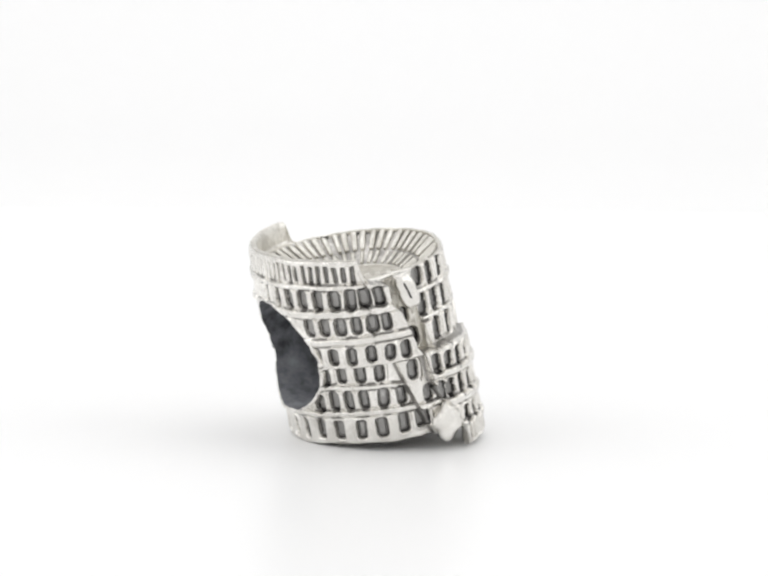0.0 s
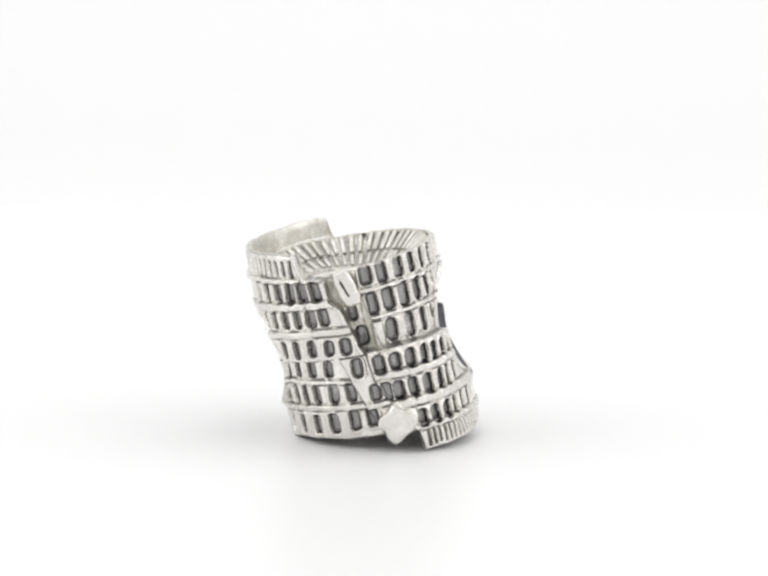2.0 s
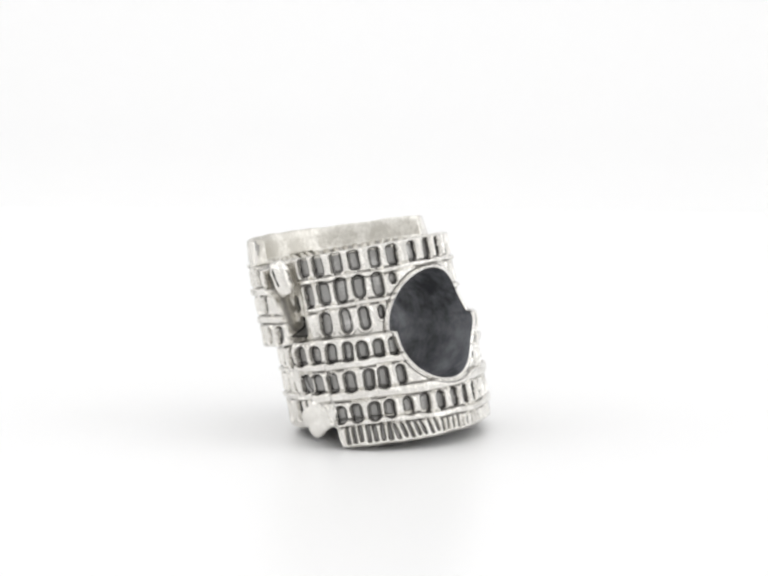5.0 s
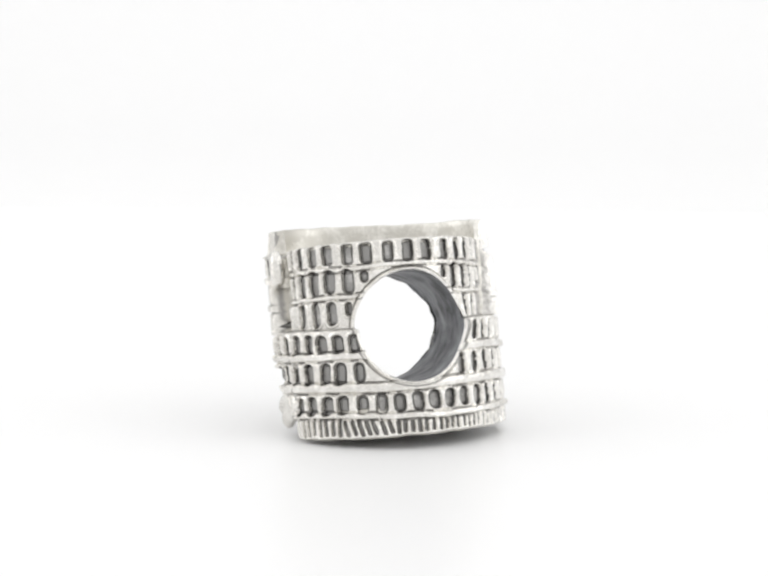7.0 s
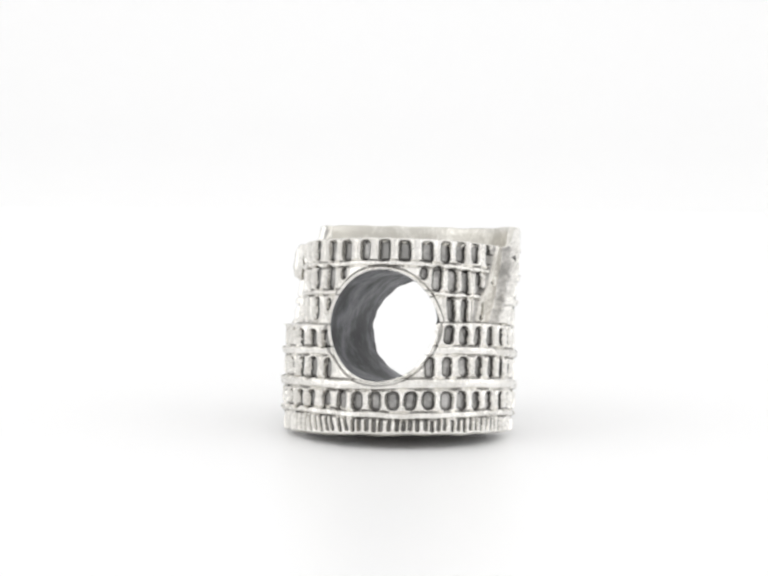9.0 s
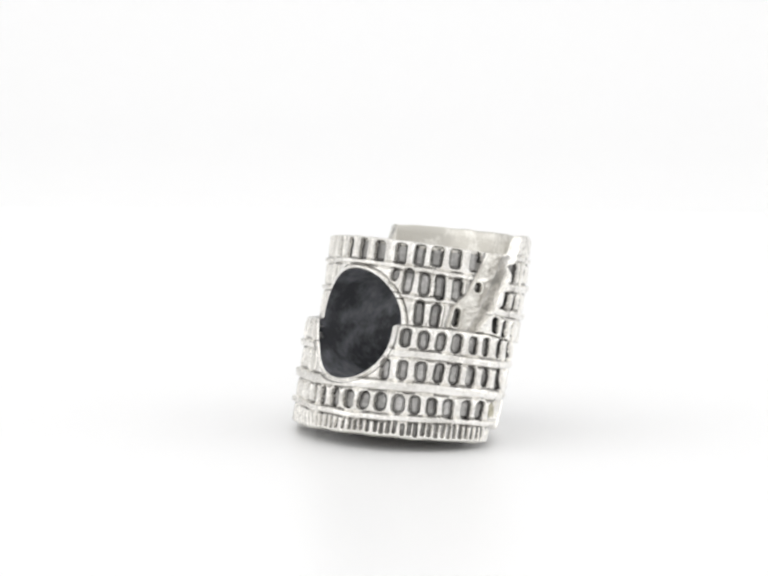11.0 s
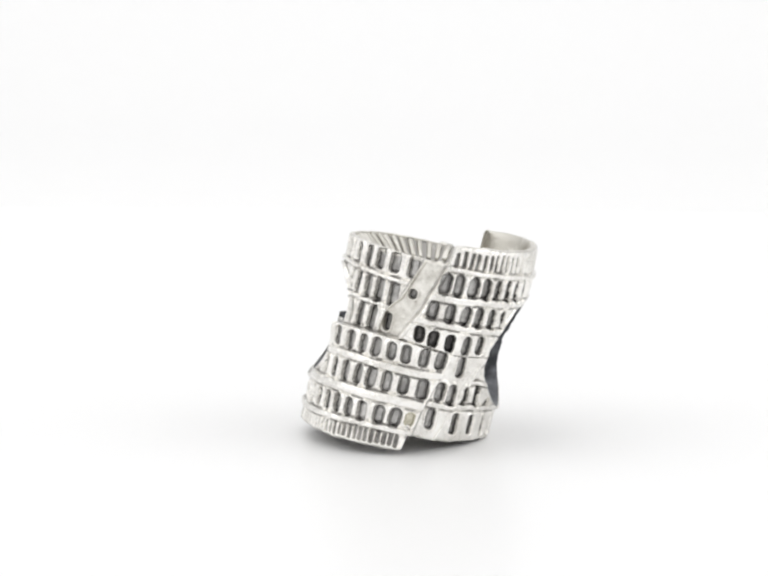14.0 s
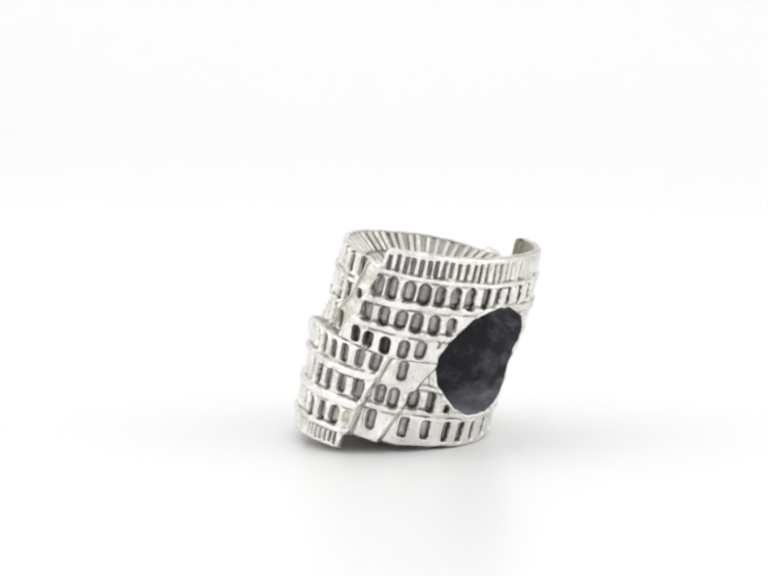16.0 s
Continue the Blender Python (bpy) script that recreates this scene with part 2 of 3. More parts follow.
REL = REL * (1 - collar) + (0.03 + 0.10 * np.exp(-((RHO - 1.035) / 0.022) ** 2)) * collar
COLLAR_GROOVE = np.exp(-((RHO - 1.088) / 0.013) ** 2) * ~back
REL -= 0.09 * COLLAR_GROOVE
SHADE_LINE[COLLAR_GROOVE > 0.45] = True
KIND[(collar > 0.5)] = 41
KIND[(collar > 0.5) & back] = 42

# rows of arched niches: height range, width, depth, angles
NICHES = []


OWNER = []


def row(owner, mid, tall, w, depth, angles, keep=None):
    """Niches at the given angles; mid: angle and height of the row's middle line."""
    for a in angles:
        OWNER.append(owner)
        h = float(curve(a, mid))
        half = tall / 2 * RNG.uniform(0.95, 1.05)
        NICHES.append((a + RNG.uniform(-0.4, 0.4), h - half + RNG.uniform(-0.03, 0.03), h + half, 1.07 * w * RNG.uniform(0.9, 1.12), depth, keep))


def rng(a, b, d):
    return [a + d * k for k in range(int(round((b - a) / d)) + 1)]


row(11, [(5, 3.58), (60, 3.65), (80, 3.84), (115, 3.87), (145, 3.78), (160, 3.73)], 1.06, 0.50, 0.26,
    [6.1, 14.4, 24, 33.1, 41.7, 50.4, 60, 69.7, 78, 87.5, 98.5, 108, 117.2, 126.3, 135.3, 144, 151.6, 159.4], in_a)
row(12, [(50, 2.13), (117, 2.40), (145, 2.40), (162, 2.36)], 0.98, 0.48, 0.26, [2.8, 13.3, 23.2, 32, 41.8, 51.8, 118.5, 127.6, 136, 144.8, 153.4, 161.3], in_a)
row(13, [(-2, 0.84), (7, 0.72), (17, 0.67)], 0.80, 0.42, 0.31, [-1.7, 7.3, 17.5], in_a)
row(13, [(28, 0.66), (38, 0.76), (50, 0.80), (120, 0.82), (150, 0.83), (160, 0.76), (170, 0.71)], 0.88, 0.45, 0.28, [28.3, 38, 49.6, 120, 129.5, 139.5, 149.6, 160, 169.3], in_a)
row(21, [(-155, -3.73), (-125, -3.85), (-95, -3.93), (-72, -3.86), (-50, -3.77), (-25, -3.68), (-4, -3.55)], 0.94, 0.53, 0.26,
    [-155.3, -146.3, -137.3, -128.8, -118.5, -109, -99.5, -90, -80.8, -72, -62.5, -53, -44, -34.3, -25, -14.3, -4], in_b)
row(21, [(0, -3.48)], 0.7, 0.4, 0.10, [4.3], in_b)
row(22, [(-170, -1.98), (-150, -2.12), (-120, -2.26), (-63, -2.13), (-40, -2.0), (-20, -1.91), (5, -1.86)], 1.04, 0.50, 0.26,
    [-173, -166, -156.8, -147.2, -137.5, -129, -119, -63, -53.6, -43.5, -33.6, -23.8, -13.7, -3.4, 7.8], in_b)
row(23, [(-173, -0.50), (-155, -0.59), (-140, -0.68), (-122, -0.76), (-53, -0.46), (-25, -0.40), (5, -0.32), (15, -0.27)], 0.94, 0.47, 0.26,
    [-173.8, -164.3, -155, -146, -138, -129.3, -120.8, -53.4, -44.3, -34.7, -25.3, -15.5, -6.2, 4.2, 14.5], in_b)
row(0, [(-170, 3.87), (-137, 3.84), (-113, 3.77), (-62, 3.75), (-40, 3.83), (-15, 3.90)], 1.02, 0.57, 0.25,
    [-170.3, -159.6, -148, -137, -125, -113, -100, -88, -76, -61.7, -50.2, -39, -27.4, -14.8], up)
row(0, [(-170, 2.41), (-137, 2.48), (-125, 2.42), (-55, 2.41), (-35, 2.32), (-24, 2.31)], 1.22, 0.57, 0.25, [-169.5, -159.3, -148.5, -137, -125.3, -55, -44.8, -35.2, -23.8], up)
row(0, [(-115, 2.6), (-63, 2.64)], 0.6, 0.42, 0.22, [-115, -64], up)
row(0, [(-161, 0.88), (-35, 0.88)], 1.22, 0.56, 0.25, [-161, -148, -137, -45.8, -35], up)
row(0, [(-126, 1.05)], 0.62, 0.36, 0.24, [-126.6], up)
row(0, [(-23, 0.92)], 0.82, 0.34, 0.28, [-23.2], None)
row(1, [(49, -0.5), (122, -0.48), (132, -0.35), (144, -0.35), (155, -0.44)], 0.92, 0.48, 0.24, [49.4, 122, 132.7, 144, 155], low)
row(1, [(27, -1.96), (50, -1.96), (115, -1.85), (125, -1.74), (145, -1.70), (166, -1.82)], 1.02, 0.50, 0.24, [27.2, 37.8, 49, 115, 125, 134.5, 143.7, 155, 166], low)
row(1, [(61, -2.23)], 0.5, 0.34, 0.22, [60.8], low)
row(1, [(36, -3.46), (87, -3.46), (112, -3.27), (150, -3.28), (177, -3.25)], 1.0, 0.50, 0.24, [36, 50, 64.5, 75.3, 86.5, 99.5, 112.6, 125, 139, 151.3, 164.6, 176.3], low)
row(4, [(29, -0.5)], 1.05, 0.44, 0.24, [29.4], None)
row(4, [(19, -1.9)], 0.95, 0.46, 0.24, [19.3], None)
row(4, [(17, -3.29)], 0.98, 0.42, 0.24, [17.1], None)
row(7, [(173, -0.54)], 1.05, 0.48, 0.24, [173.5], None)
row(7, [(180, -1.97)], 0.95, 0.46, 0.24, [-179.2], None)
row(6, [(180, 0.92)], 1.05, 0.56, 0.26, [-179.6], None)
row(6, [(177, 2.12)], 0.8, 0.50, 0.26, [177], None)
row(5, [(-11, 2.59)], 0.46, 0.42, 0.25, [-10.8], None)
TICKS = []
for a in rng(10, 147, 4.42):
    OWNER.append(10)
    top = float(curve(a, list(zip(TH, CROWN)))) - 0.26
    low_end = 4.34 + float(curve(a, [(10, 0.0), (60, 0.06), (95, 0.13), (115, 0.22), (136, 0.14), (154, 0.0)])) + 0.17
    TICKS.append((a + RNG.uniform(-0.5, 0.5), low_end + RNG.uniform(-0.05, 0.05), top + RNG.uniform(-0.06, 0.05), 0.19, 0.20, in_a))
for a in rng(-154, 1, 3.75):
    OWNER.append(20)
    TICKS.append((a + RNG.uniform(-0.5, 0.5), float(curve(a, FOOT_LINE)) + 0.17 + RNG.uniform(-0.05, 0.05),
                  float(curve(a, ATTIC_LEDGE)) - 4.80 + RNG.uniform(-0.05, 0.05), 0.185, 0.20, in_b))

FLOOR = np.zeros((NV, NT), bool)


def floor_lift(sd):
    return step(-sd - 0.10, 0.05)


for number, (a, h0, h1, w, depth, keep) in enumerate(NICHES + TICKS):
    tick = number >= len(NICHES)
    k = math.radians(1) * math.hypot(5.6 * math.sin(math.radians(a)), 4.85 * math.cos(math.radians(a)))
    cols = np.where(np.abs(wrap(TH - a)) * k < w)[0]
    t, h = T2[:, cols], H2[:, cols]
    lean = RNG.uniform(-0.05, 0.05) + (0.28 if tick and -128 < a < -104 else 0.0)
    u, v = wrap(t - a) * k + lean * (h - (h0 + h1) / 2), h - (h0 + h1) / 2
    rad = w * (0.3 if tick or keep is up and h1 > 4 or keep is low and h1 < -2.5 else 0.47)
    qx, qy = np.abs(u) - w / 2 + rad, np.abs(v) - (h1 - h0) / 2 + rad
    sd = np.hypot(np.maximum(qx, 0), np.maximum(qy, 0)) + np.minimum(np.maximum(qx, qy), 0) - rad
    sd = sd + 0.010 * np.sin(7 * u + 5 * v + number)
    m = step(-sd - 0.01, 0.065)
    if keep is not None:
        m = m * step(keep[:, cols] - 0.55, 0.2)
    m = m * (1 - collar[:, cols])
    lip = np.exp(-((sd - 0.10) / 0.075) ** 2) * (1 - collar[:, cols]) * (0.06 if not tick else 0.025)
    REL[:, cols] += lip * (1 if keep is None else keep[:, cols]) - depth * (1.25 - 0.25 * floor_lift(sd)) * m
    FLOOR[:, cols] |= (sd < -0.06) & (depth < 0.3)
    sub = KIND[:, cols]
    sub[m > 0.55] = 100 + number
    KIND[:, cols] = sub

A2 = 5.03 + 0.90 * LEVEL + REL
B2 = 4.7 + 0.33 * LEVEL + REL
flare = curve(H2, [(-5.7, -0.06), (-4.6, 0.0), (4.4, 0.0), (5.7, -0.06)])
EGG = -0.16 * np.cos(np.radians(T2)) + 0.09 * np.cos(3 * np.radians(T2))     # slightly egg-shaped plan, fitted to the outline in view


def dent(middle, wide, deep):
    return -deep * np.exp(-(wrap(T2 - middle) / wide) ** 2)


# bulges and dents that fit the wall's outline to the camera's view
EGG = EGG + dent(5, 14, -0.10) * step(H2 - 2.0, 1.2)
EGG = EGG + dent(-56, 9, -0.34) * np.exp(-((H2 + 0.2) / 0.9) ** 2) + dent(-119, 14, 0.12) * np.exp(-((H2 + 2.0) / 1.4) ** 2)
EGG = EGG + dent(-118, 20, 0.30) * (0.3 + 0.7 * step(H2 + 4.6, 0.5)) + dent(95, 12, 0.13) + dent(120, 16, 0.16) * step(1.5 - H2, 1.2) + dent(175, 8, 0.20) * step(H2 - 0.3, 0.4)
A2, B2 = A2 + flare + EGG, B2 + flare + EGG
SKIN_A, SKIN_B = A2.copy(), B2.copy()
# rounded rims at the top and bottom
edge = np.minimum(H2 - BOT[None, :], TOP[None, :] - H2)
rim = 0.12 * (1 - np.sqrt(np.clip(1 - np.clip(1 - edge / 0.12, 0, 1) ** 2, 0, 1)))
A2, B2 = A2 - rim, B2 - rim
X2, Y2 = A2 * np.cos(np.radians(T2)), B2 * np.sin(np.radians(T2))
# bring the points beside the hole onto its edge
near = np.abs(RHO - 1) < 0.009
f = np.where(near, 1.0 / np.maximum(RHO, 0.1), 1.0)
X2, H2 = HX + (X2 - HX) * f, HH + (H2 - HH) * f
KIND[RHO < 0.993] = -1

POINTS = np.stack([X2, Y2, H2], -1).reshape(-1, 3) * MM
ids = np.arange(NV * NT).reshape(NV, NT)
nxt = np.roll(ids, -1, axis=1)
QUADS = np.stack([ids[:-1], nxt[:-1], nxt[1:], ids[1:]], -1).reshape(-1, 4)
FK = np.maximum(KIND[:-1], KIND[1:])
FK = np.where((KIND[:-1] < 0) | (np.roll(KIND, -1, 1)[:-1] < 0) | (KIND[1:] < 0) | (np.roll(KIND, -1, 1)[1:] < 0), -1, FK).reshape(-1)


def vertex_normals(pts, quads):
    n = np.cross(pts[quads[:, 2]] - pts[quads[:, 0]], pts[quads[:, 3]] - pts[quads[:, 1]])
    n /= np.maximum(np.linalg.norm(n, axis=1, keepdims=True), 1e-20)
    out = np.zeros_like(pts)
    for c in range(4):
        for d in range(3):
            out[:, d] += np.bincount(quads[:, c], n[:, d], len(pts))
    return out / np.maximum(np.linalg.norm(out, axis=1, keepdims=True), 1e-20)


def quad_mesh(name, pts, quads, mat, normals=None):
    used, inv = np.unique(quads, return_inverse=True)
    inv = inv.reshape(-1, 4)
    me = bpy.data.meshes.new(name)
    me.vertices.add(len(used))
    me.vertices.foreach_set("co", pts[used].astype(np.float32).ravel())
    me.loops.add(inv.size)
    me.loops.foreach_set("vertex_index", inv.astype(np.int32).ravel())
    me.polygons.add(len(inv))
    me.polygons.foreach_set("loop_start", np.arange(0, inv.size, 4, dtype=np.int32))
    me.update(calc_edges=True)
    me.materials.append(mat)
    me.shade_smooth()
    if normals is not None:
        me.normals_split_custom_set_from_vertices(normals[used].tolist())
    return me


charm = tagged(new("bead_charm"), "antiqued silver amphitheatre bead charm on a white acrylic table", "charm")
charm.empty_display_size = 0.004


def part(name, me, parent, label=""):
    ob = new(name, me)
    ob.parent = parent
    return tagged(ob, label)


NAMES = {0: ("inner_wall", "smooth silver upper wall ring"), 1: ("inner_wall", "smooth silver lower wall ring"), 4: ("buttress", "slanting silver wall strip"),
         5: ("buttress", "rough silver wall strip with a keyhole"), 7: ("buttress", "slanting silver wall strip"), 6: ("breach", "dark recessed gap beside the wall"),
         10: ("attic", "top storey with narrow slits"), 20: ("attic", "lowest storey with narrow slits"), 41: ("hole_collar", "plain raised silver collar"), 42: ("hole_collar", "worn uneven silver edge")}
for k in (11, 12, 13, 21, 22, 23):
    NAMES[k] = ("arcade", "storey of arched niches")
for k in range(30, 41):
    NAMES[k] = ("cornice", "")
NORMALS = vertex_normals(POINTS, QUADS[FK >= -1])
MADE = {}
order = np.argsort(FK, kind="stable")
kinds, starts = np.unique(FK[order], return_index=True)
for k, s, e in zip(kinds, starts, list(starts[1:]) + [len(order)]):
    if k < 0:
        continue
    quads = QUADS[order[s:e]]
    if k >= 100:
        tick = k - 100 >= len(NICHES)
        shallow = not tick and NICHES[k - 100][4] < 0.15
        name, label, mat = ("slit", "", PATINA) if tick else ("niche", "shallow yellowed niche", STAIN) if shallow else ("niche", "", PATINA)
    else:
        (name, label), mat = NAMES[int(k)], BOWL if k in (5, 6) else SILVER
    me = quad_mesh(name, POINTS, quads, mat, NORMALS)
    if k < 100 and k != 6:
        me.materials.append(TARNISH_SHADE)
        me.polygons.foreach_set("material_index", (SHADE_LINE.reshape(-1)[quads].sum(1) > 1).astype(np.int32))
    # niche borders and deep niches go dark: oxide plus crease shade painted in
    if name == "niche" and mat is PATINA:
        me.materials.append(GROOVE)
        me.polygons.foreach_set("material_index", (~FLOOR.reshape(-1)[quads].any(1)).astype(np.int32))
    MADE[int(k)] = part(name, me, MADE.get(OWNER[k - 100], charm) if k >= 100 else charm, label)


# ---- bowl of seats, on top and underneath ----
def bowl(flip, base_h, label):
    """From the wall's rim inwards: rim, inner face, two tiers of ribs, arena floor."""
    n = 1440
    th = np.linspace(-180, 180, n, endpoint=False)
    if not flip:
        eh, grid = TOP, -1
    else:
        eh, grid = BOT, 0
    ex, ey = X2[grid], Y2[grid]
    ea, eb = 4.91 + 0.90 * LEVEL[grid] + EGG[grid], 4.58 + 0.33 * LEVEL[grid] + EGG[grid]
    s = -1.0 if flip else 1.0
    c, sn = np.cos(np.radians(th)), np.sin(np.radians(th))
    tall = np.clip((eh * s - abs(base_h)) / 1.3, 0, 1)
    rings = [(ex, ey, eh)]

    def ring(a, b, h):
        rings.append((a * c, b * sn, h * np.ones(n)))
    inset = 0.1 + 0.24 * tall
    for q in (0.08, 0.3, 0.6, 0.9):
        ring(ea - inset * q, eb - inset * q * 0.9, eh + s * 0.03 * math.sin(math.pi * q))
    bh = base_h
    for q in (0.06, 0.3, 0.6, 0.85, 1.0):
        base_h = bh + (0.0 if flip else 0.27) * np.clip(sn * 1.5 + 0.3, 0, 1)
        ring(ea - inset * (1 + 0.06 * q) , eb - inset * (0.92 + 0.05 * q), eh * (1 - q) + q * (base_h - s * 0.04))
    ra, rb = 4.80, 4.50
    for q in (0, 0.5, 1.0):
        ring(ra - 0.12 * q, rb - 0.12 * q, base_h - s * 0.02 * q)
    ribs = step(np.sin(np.radians(th) * 62), 0.5)
    ribs2 = step(np.sin(np.radians(th) * 50 + 1), 0.5)
    for q in np.linspace(0, 1, 14):
        r = 0.95 - 0.20 * q
        lift = 0.22 * ribs * step(q - 0.06, 0.08) * step(0.95 - q, 0.08) * flip
        ring(ra * r, rb * r, base_h - s * (0.12 + 0.62 * q - lift))
    for q in np.linspace(0, 1, 12):
        r = 0.73 - 0.17 * q
        lift = 0.16 * ribs2 * step(q - 0.06, 0.08) * step(0.95 - q, 0.08) * flip
        ring(ra * r, rb * r, base_h - s * (0.78 + 0.42 * q - lift))
    seats_to = len(rings)
    for q in np.linspace(0, 1, 14):
        r = 0.55 * (1 - q) + 0.001
        ring(ra * r, rb * r, base_h * (1 - q) + q * 4.28 * s - s * 1.24 + 0.02 * wobble(th, 0, 4, 9) * (1 - q))
    pts = np.stack([np.stack([x, y, h], -1) for x, y, h in rings]).reshape(-1, 3) * MM
    ii = np.arange(len(rings) * n).reshape(len(rings), n)
    jj = np.roll(ii, -1, 1)
    q4 = np.stack([ii[:-1], jj[:-1], jj[1:], ii[1:]], -1)
    if flip:
        q4 = q4[..., ::-1]
    nor = vertex_normals(pts, q4.reshape(-1, 4))
    # seats are darker than their ribs on top, and darker still underneath
    for name, a, b, mat, lab in (("rim", 0, 10, BOWL, "smooth inner face of the rim"), ("seating", 10, seats_to - 1, GROOVE if flip else TARNISH_SHADE, label),
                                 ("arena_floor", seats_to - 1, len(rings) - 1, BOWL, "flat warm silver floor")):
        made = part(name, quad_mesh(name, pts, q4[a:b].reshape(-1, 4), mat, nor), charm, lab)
        seats = made if name == "seating" else seats if name == "arena_floor" else None
    return seats


def rib(seats, count, r0, r1, h0, h1, width, high, phase):
    """Radial ribs of one tier of seats, rounded bars that lie on the slope."""
    for k in range(count):
        t = 2 * math.pi * (k + RNG.uniform(-0.12, 0.12)) / count + phase
        rise = 0.27 * min(max(math.sin(t) * 1.5 + 0.3, 0), 1)
        p0 = Vector((4.80 * r0 * math.cos(t), 4.50 * r0 * math.sin(t), h0 + rise))
        p1 = Vector((4.80 * r1 * math.cos(t), 4.50 * r1 * math.sin(t), h1 + rise))
        along = (p1 - p0).normalized()
        side = Vector((0, 0, 1)).cross(along).normalized()
        up_ = along.cross(side)
        verts, faces = [], []
        prof = [(-0.5, -0.3), (-0.48, 0.55), (-0.25, 0.95), (0.25, 0.95), (0.48, 0.55), (0.5, -0.3)]
        w, g = width * RNG.uniform(0.85, 1.15), high * RNG.uniform(0.85, 1.15)
        for q, sc in ((0, 0.75), (0.06, 1), (0.94, 0.92), (1, 0.7)):
            base = p0.lerp(p1, q)
            verts += [tuple((base + side * (x * w * sc * (1 - 0.22 * q)) + up_ * (y * g * sc)) * MM) for x, y in prof]
        for i in range(3):
            faces += [(6 * i + j, 6 * i + (j + 1) % 6, 6 * i + 6 + (j + 1) % 6, 6 * i + 6 + j) for j in range(6)]
        faces += [(5, 4, 3, 2, 1, 0), (18, 19, 20, 21, 22, 23)]
        part("seat_rib", mesh_of("seat_rib", verts, faces, BOWL), seats)


SEATS = bowl(False, 4.28, "sloping ribbed seats in two tiers")
rib(SEATS, 52, 0.975, 0.76, 4.27, 3.56, 0.34, 0.17, 0.0)
rib(SEATS, 42, 0.735, 0.57, 3.48, 3.08, 0.28, 0.15, 0.05)
bowl(True, -4.13, "sloping ribbed seats underneath")


# ---- the bore through the charm ----
def wall_y(x, h, side):
    """Where the outer wall stands over x and h, a little inside its skin."""
    th = side * np.degrees(np.arccos(np.clip(x / 5.4, -1, 1)))
    for _ in range(6):
        col = np.round((th + 180) / 360 * NT).astype(int) % NT
        r = np.clip(((h - BOT[col]) / (TOP - BOT)[col] * (NV - 1)).round().astype(int), 0, NV - 1)
        th = side * np.degrees(np.arccos(np.clip(x / SKIN_A[r, col], -1, 1)))
    return SKIN_B[r, col] * np.sin(np.radians(th)) - side * 0.02


def bore():
    n, m = 220, 60
    ph = np.linspace(0, 2 * math.pi, n, endpoint=False)
    rows_ = []
    for q in np.linspace(0, 1, m):
        hx, hh, rx, rh = ((1 - q) * f + q * b for f, b in zip(FRONT_HOLE, BACK_HOLE))
        rag = tear(ph) * max(0, (q - 0.93) / 0.07)
        lump = (0.022 * np.sin(3 * ph + 4 * q + 1) * np.sin(5 * q + 2 * ph) + 0.010 * np.sin(9 * ph - 7 * q)) * math.sin(math.pi * q)
        x = hx + rx * (1 + rag + lump) * np.cos(ph)
        h = hh + rh * (1 + rag + lump) * np.sin(ph)
        y0, y1 = wall_y(x, h, -1), wall_y(x, h, 1)
        rows_.append(np.stack([x, y0 + (y1 - y0) * q, h], -1))
    pts = np.stack(rows_).reshape(-1, 3) * MM
    ii = np.arange(n * m).reshape(m, n)
    jj = np.roll(ii, -1, 1)
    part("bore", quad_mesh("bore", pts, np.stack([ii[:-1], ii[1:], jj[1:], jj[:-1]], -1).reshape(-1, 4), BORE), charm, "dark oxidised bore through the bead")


bore()


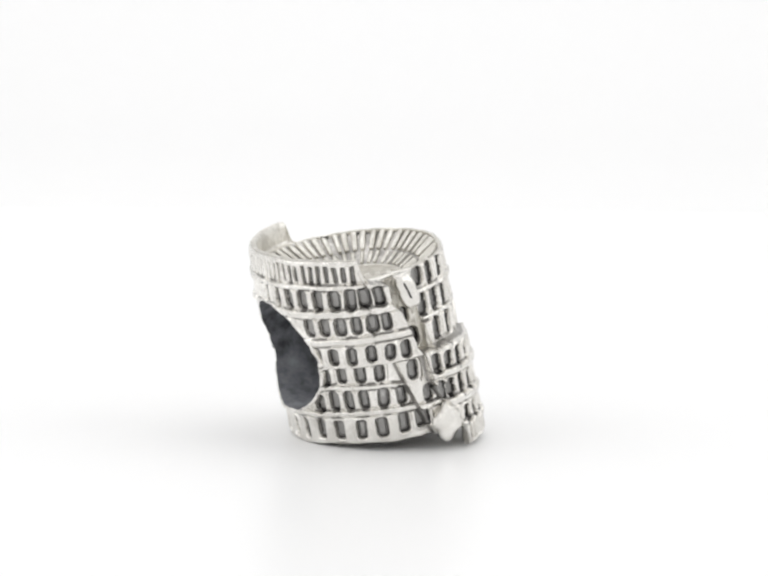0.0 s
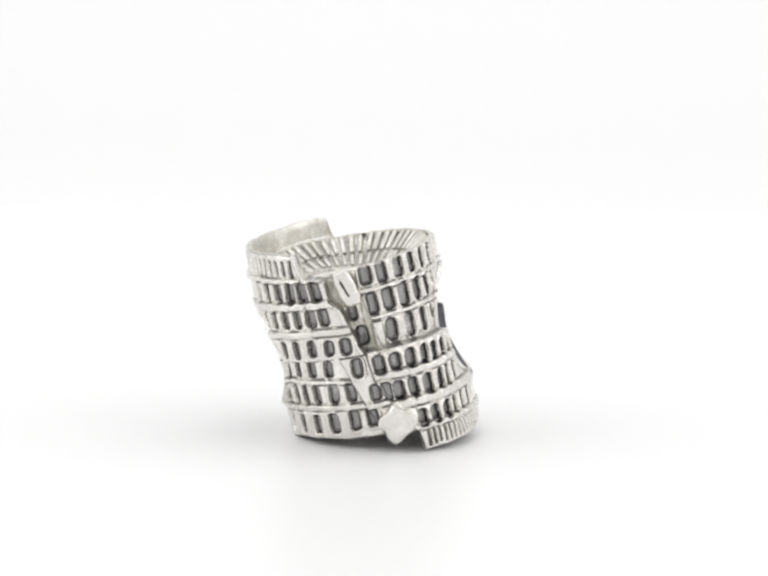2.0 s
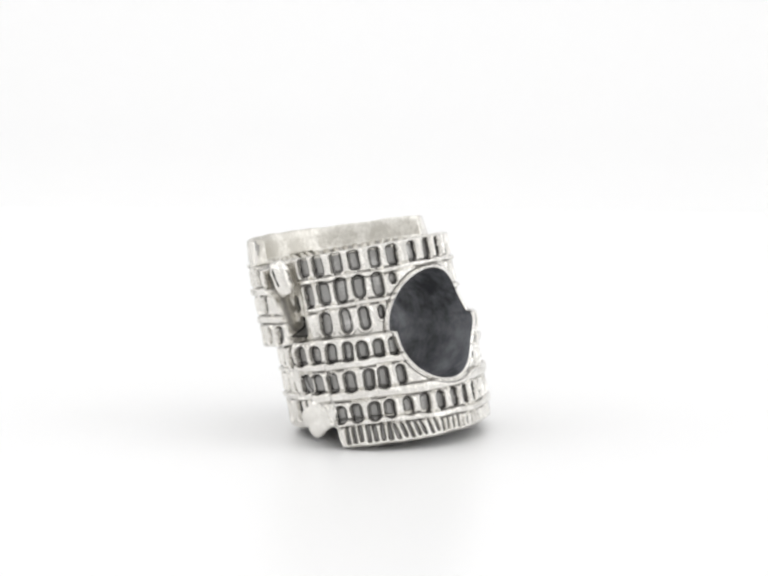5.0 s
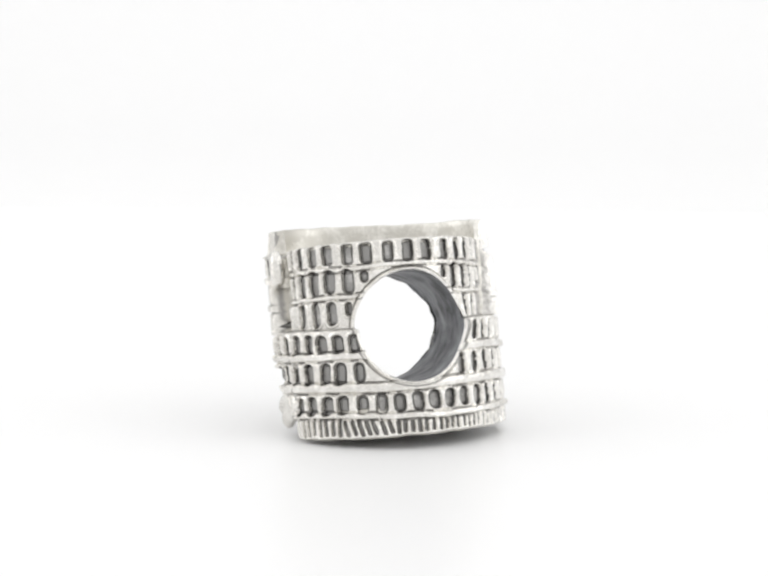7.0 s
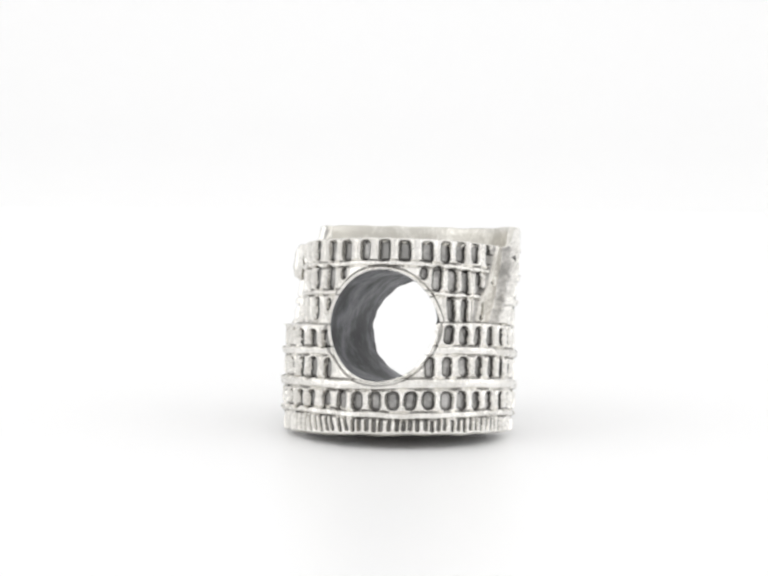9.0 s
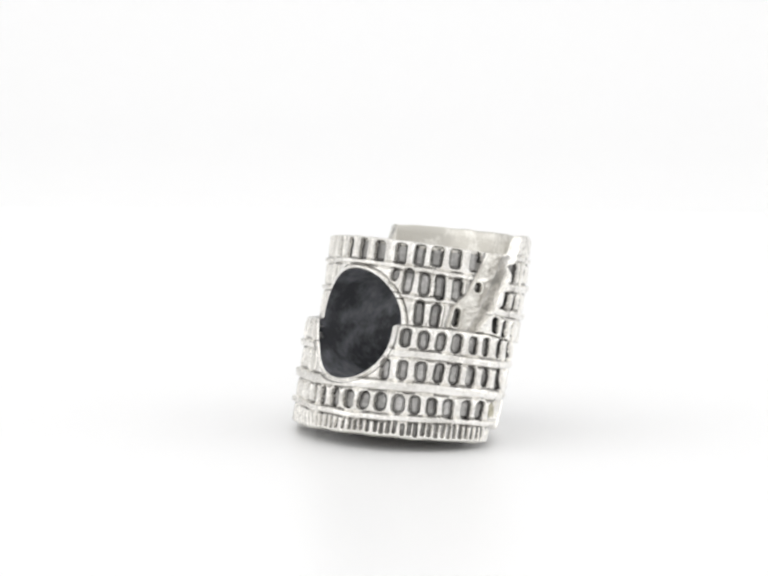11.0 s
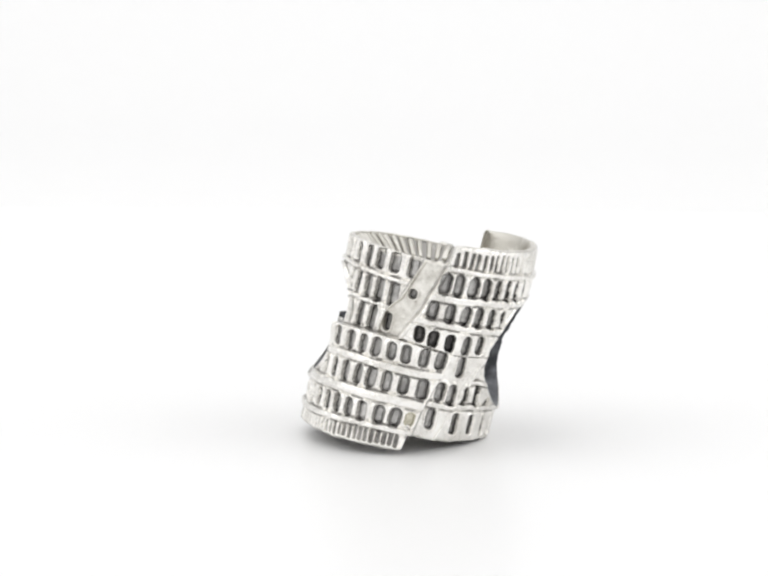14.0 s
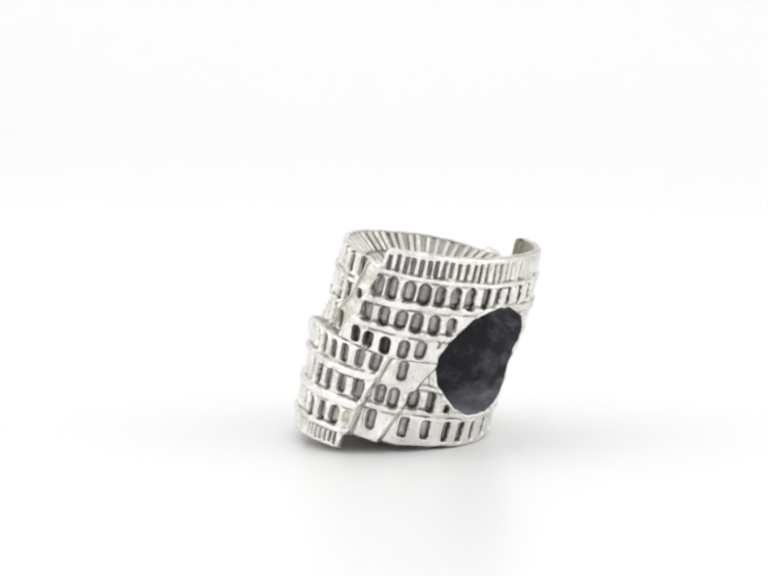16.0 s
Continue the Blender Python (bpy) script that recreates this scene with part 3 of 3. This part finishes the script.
# ---- loose-looking tablets fused to the wall ----
def tablet(a, h, width, length, thick, lean, out, label, seed, rough=0.05, lift=0.0, mat=None, owner=None, name="tablet", star=0.0):
    bm = bmesh.new()
    bmesh.ops.create_cube(bm, size=1.0)
    bmesh.ops.subdivide_edges(bm, edges=bm.edges[:], cuts=10, use_grid_fill=True)
    r = np.random.RandomState(seed)
    ph = r.uniform(0, 6, 6)
    for v in bm.verts:
        x, y, z = v.co * 2
        m_ = (abs(x) ** 3 + abs(y) ** 3 + abs(z) ** 3) ** (1 / 3)
        x, y, z = x / m_, y / m_, z / m_
        g = 1 + rough * math.sin(4 * x + ph[0]) * math.cos(3 * y + ph[1]) + 0.03 * math.sin(9 * y + ph[2] + 5 * x)
        g *= 1 + star * math.cos(5 * math.atan2(y, x) + 0.6) * min(1.0, math.hypot(x, y))
        v.co = (x * g * width / 2, y * g * length / 2, z * g * thick / 2)
    t = math.radians(a)
    aa, bb = 5.03 + 0.90 * out, 4.7 + 0.33 * out
    place = Vector((aa * math.cos(t), bb * math.sin(t), h))
    normal = Vector((math.cos(t) / aa, math.sin(t) / bb, 0)).normalized()
    east = Vector((0, 0, 1)).cross(normal)
    m = Matrix((east, Vector((0, 0, 1)), normal)).transposed().to_4x4()
    bm.transform(Matrix.Diagonal((MM, MM, MM, 1)) @ Matrix.Translation(place + normal * lift) @ m @ pose(0, 0, 0, 0, 0, lean))
    me = bpy.data.meshes.new(name)
    bm.to_mesh(me)
    bm.free()
    me.materials.append(mat or SILVER)
    me.shade_smooth()
    return part(name, me, owner or charm, label)


SLAB = tablet(177.5, 3.55, 1.02, 1.95, 0.75, 16, 0.62, "rounded silver tablet leaning against the wall", 3)
# raised dark bar stands in for the shade of a cut line
tablet(176.3, 3.62, 0.13, 0.95, 0.10, 18, 0.62, "raised dark bar, shade of a cut line", 4, 0.12, 0.355, GROOVE, SLAB, "slot_shade")
tablet(-169.8, -3.62, 1.95, 1.75, 0.62, 32, 0.84, "broken bright silver slab at the foot", 5, 0.06, star=0.07)

# ---- lay the charm on the table ----
TURN = Matrix([[*r] for r in TILT]).transposed()
SHIFT = TURN @ Vector(CENTRE)
allp = POINTS[np.unique(QUADS[FK >= 0])] @ np.array(TURN.transposed())
LOW = allp[:, 2].min() / MM + SHIFT.z
BASE = Matrix.Translation((SHIFT.x * MM, SHIFT.y * MM, (SHIFT.z - LOW) * MM)) @ TURN.to_4x4()


def motions():
    """The turntable carries the charm round, about fifteen degrees a second."""
    drift = [(0, -0.75), (0.5, -1.0), (1, -0.8), (1.5, -0.3), (2, 0.05), (3, 0.15), (4, 0.35), (5.2, 0.25), (6.5, 0.1), (7.5, 0.0),
             (8, 0.15), (9, 0.4), (10.2, 0.25), (11.5, 0.05), (13, 0.0), (14, 0.3), (15, 0.05), (16, 0.0)]
    rows = []
    for k in range(33):
        t = k * 0.5
        turn = -(15.5433 * (t - 8) - math.degrees(0.0064169) * (t - 8) ** 3 / 64) + float(curve(t, drift))
        rows.append((t, pose(0, 0, 0, 0, 0, turn) @ BASE))
    walk(charm, rows)


motions()
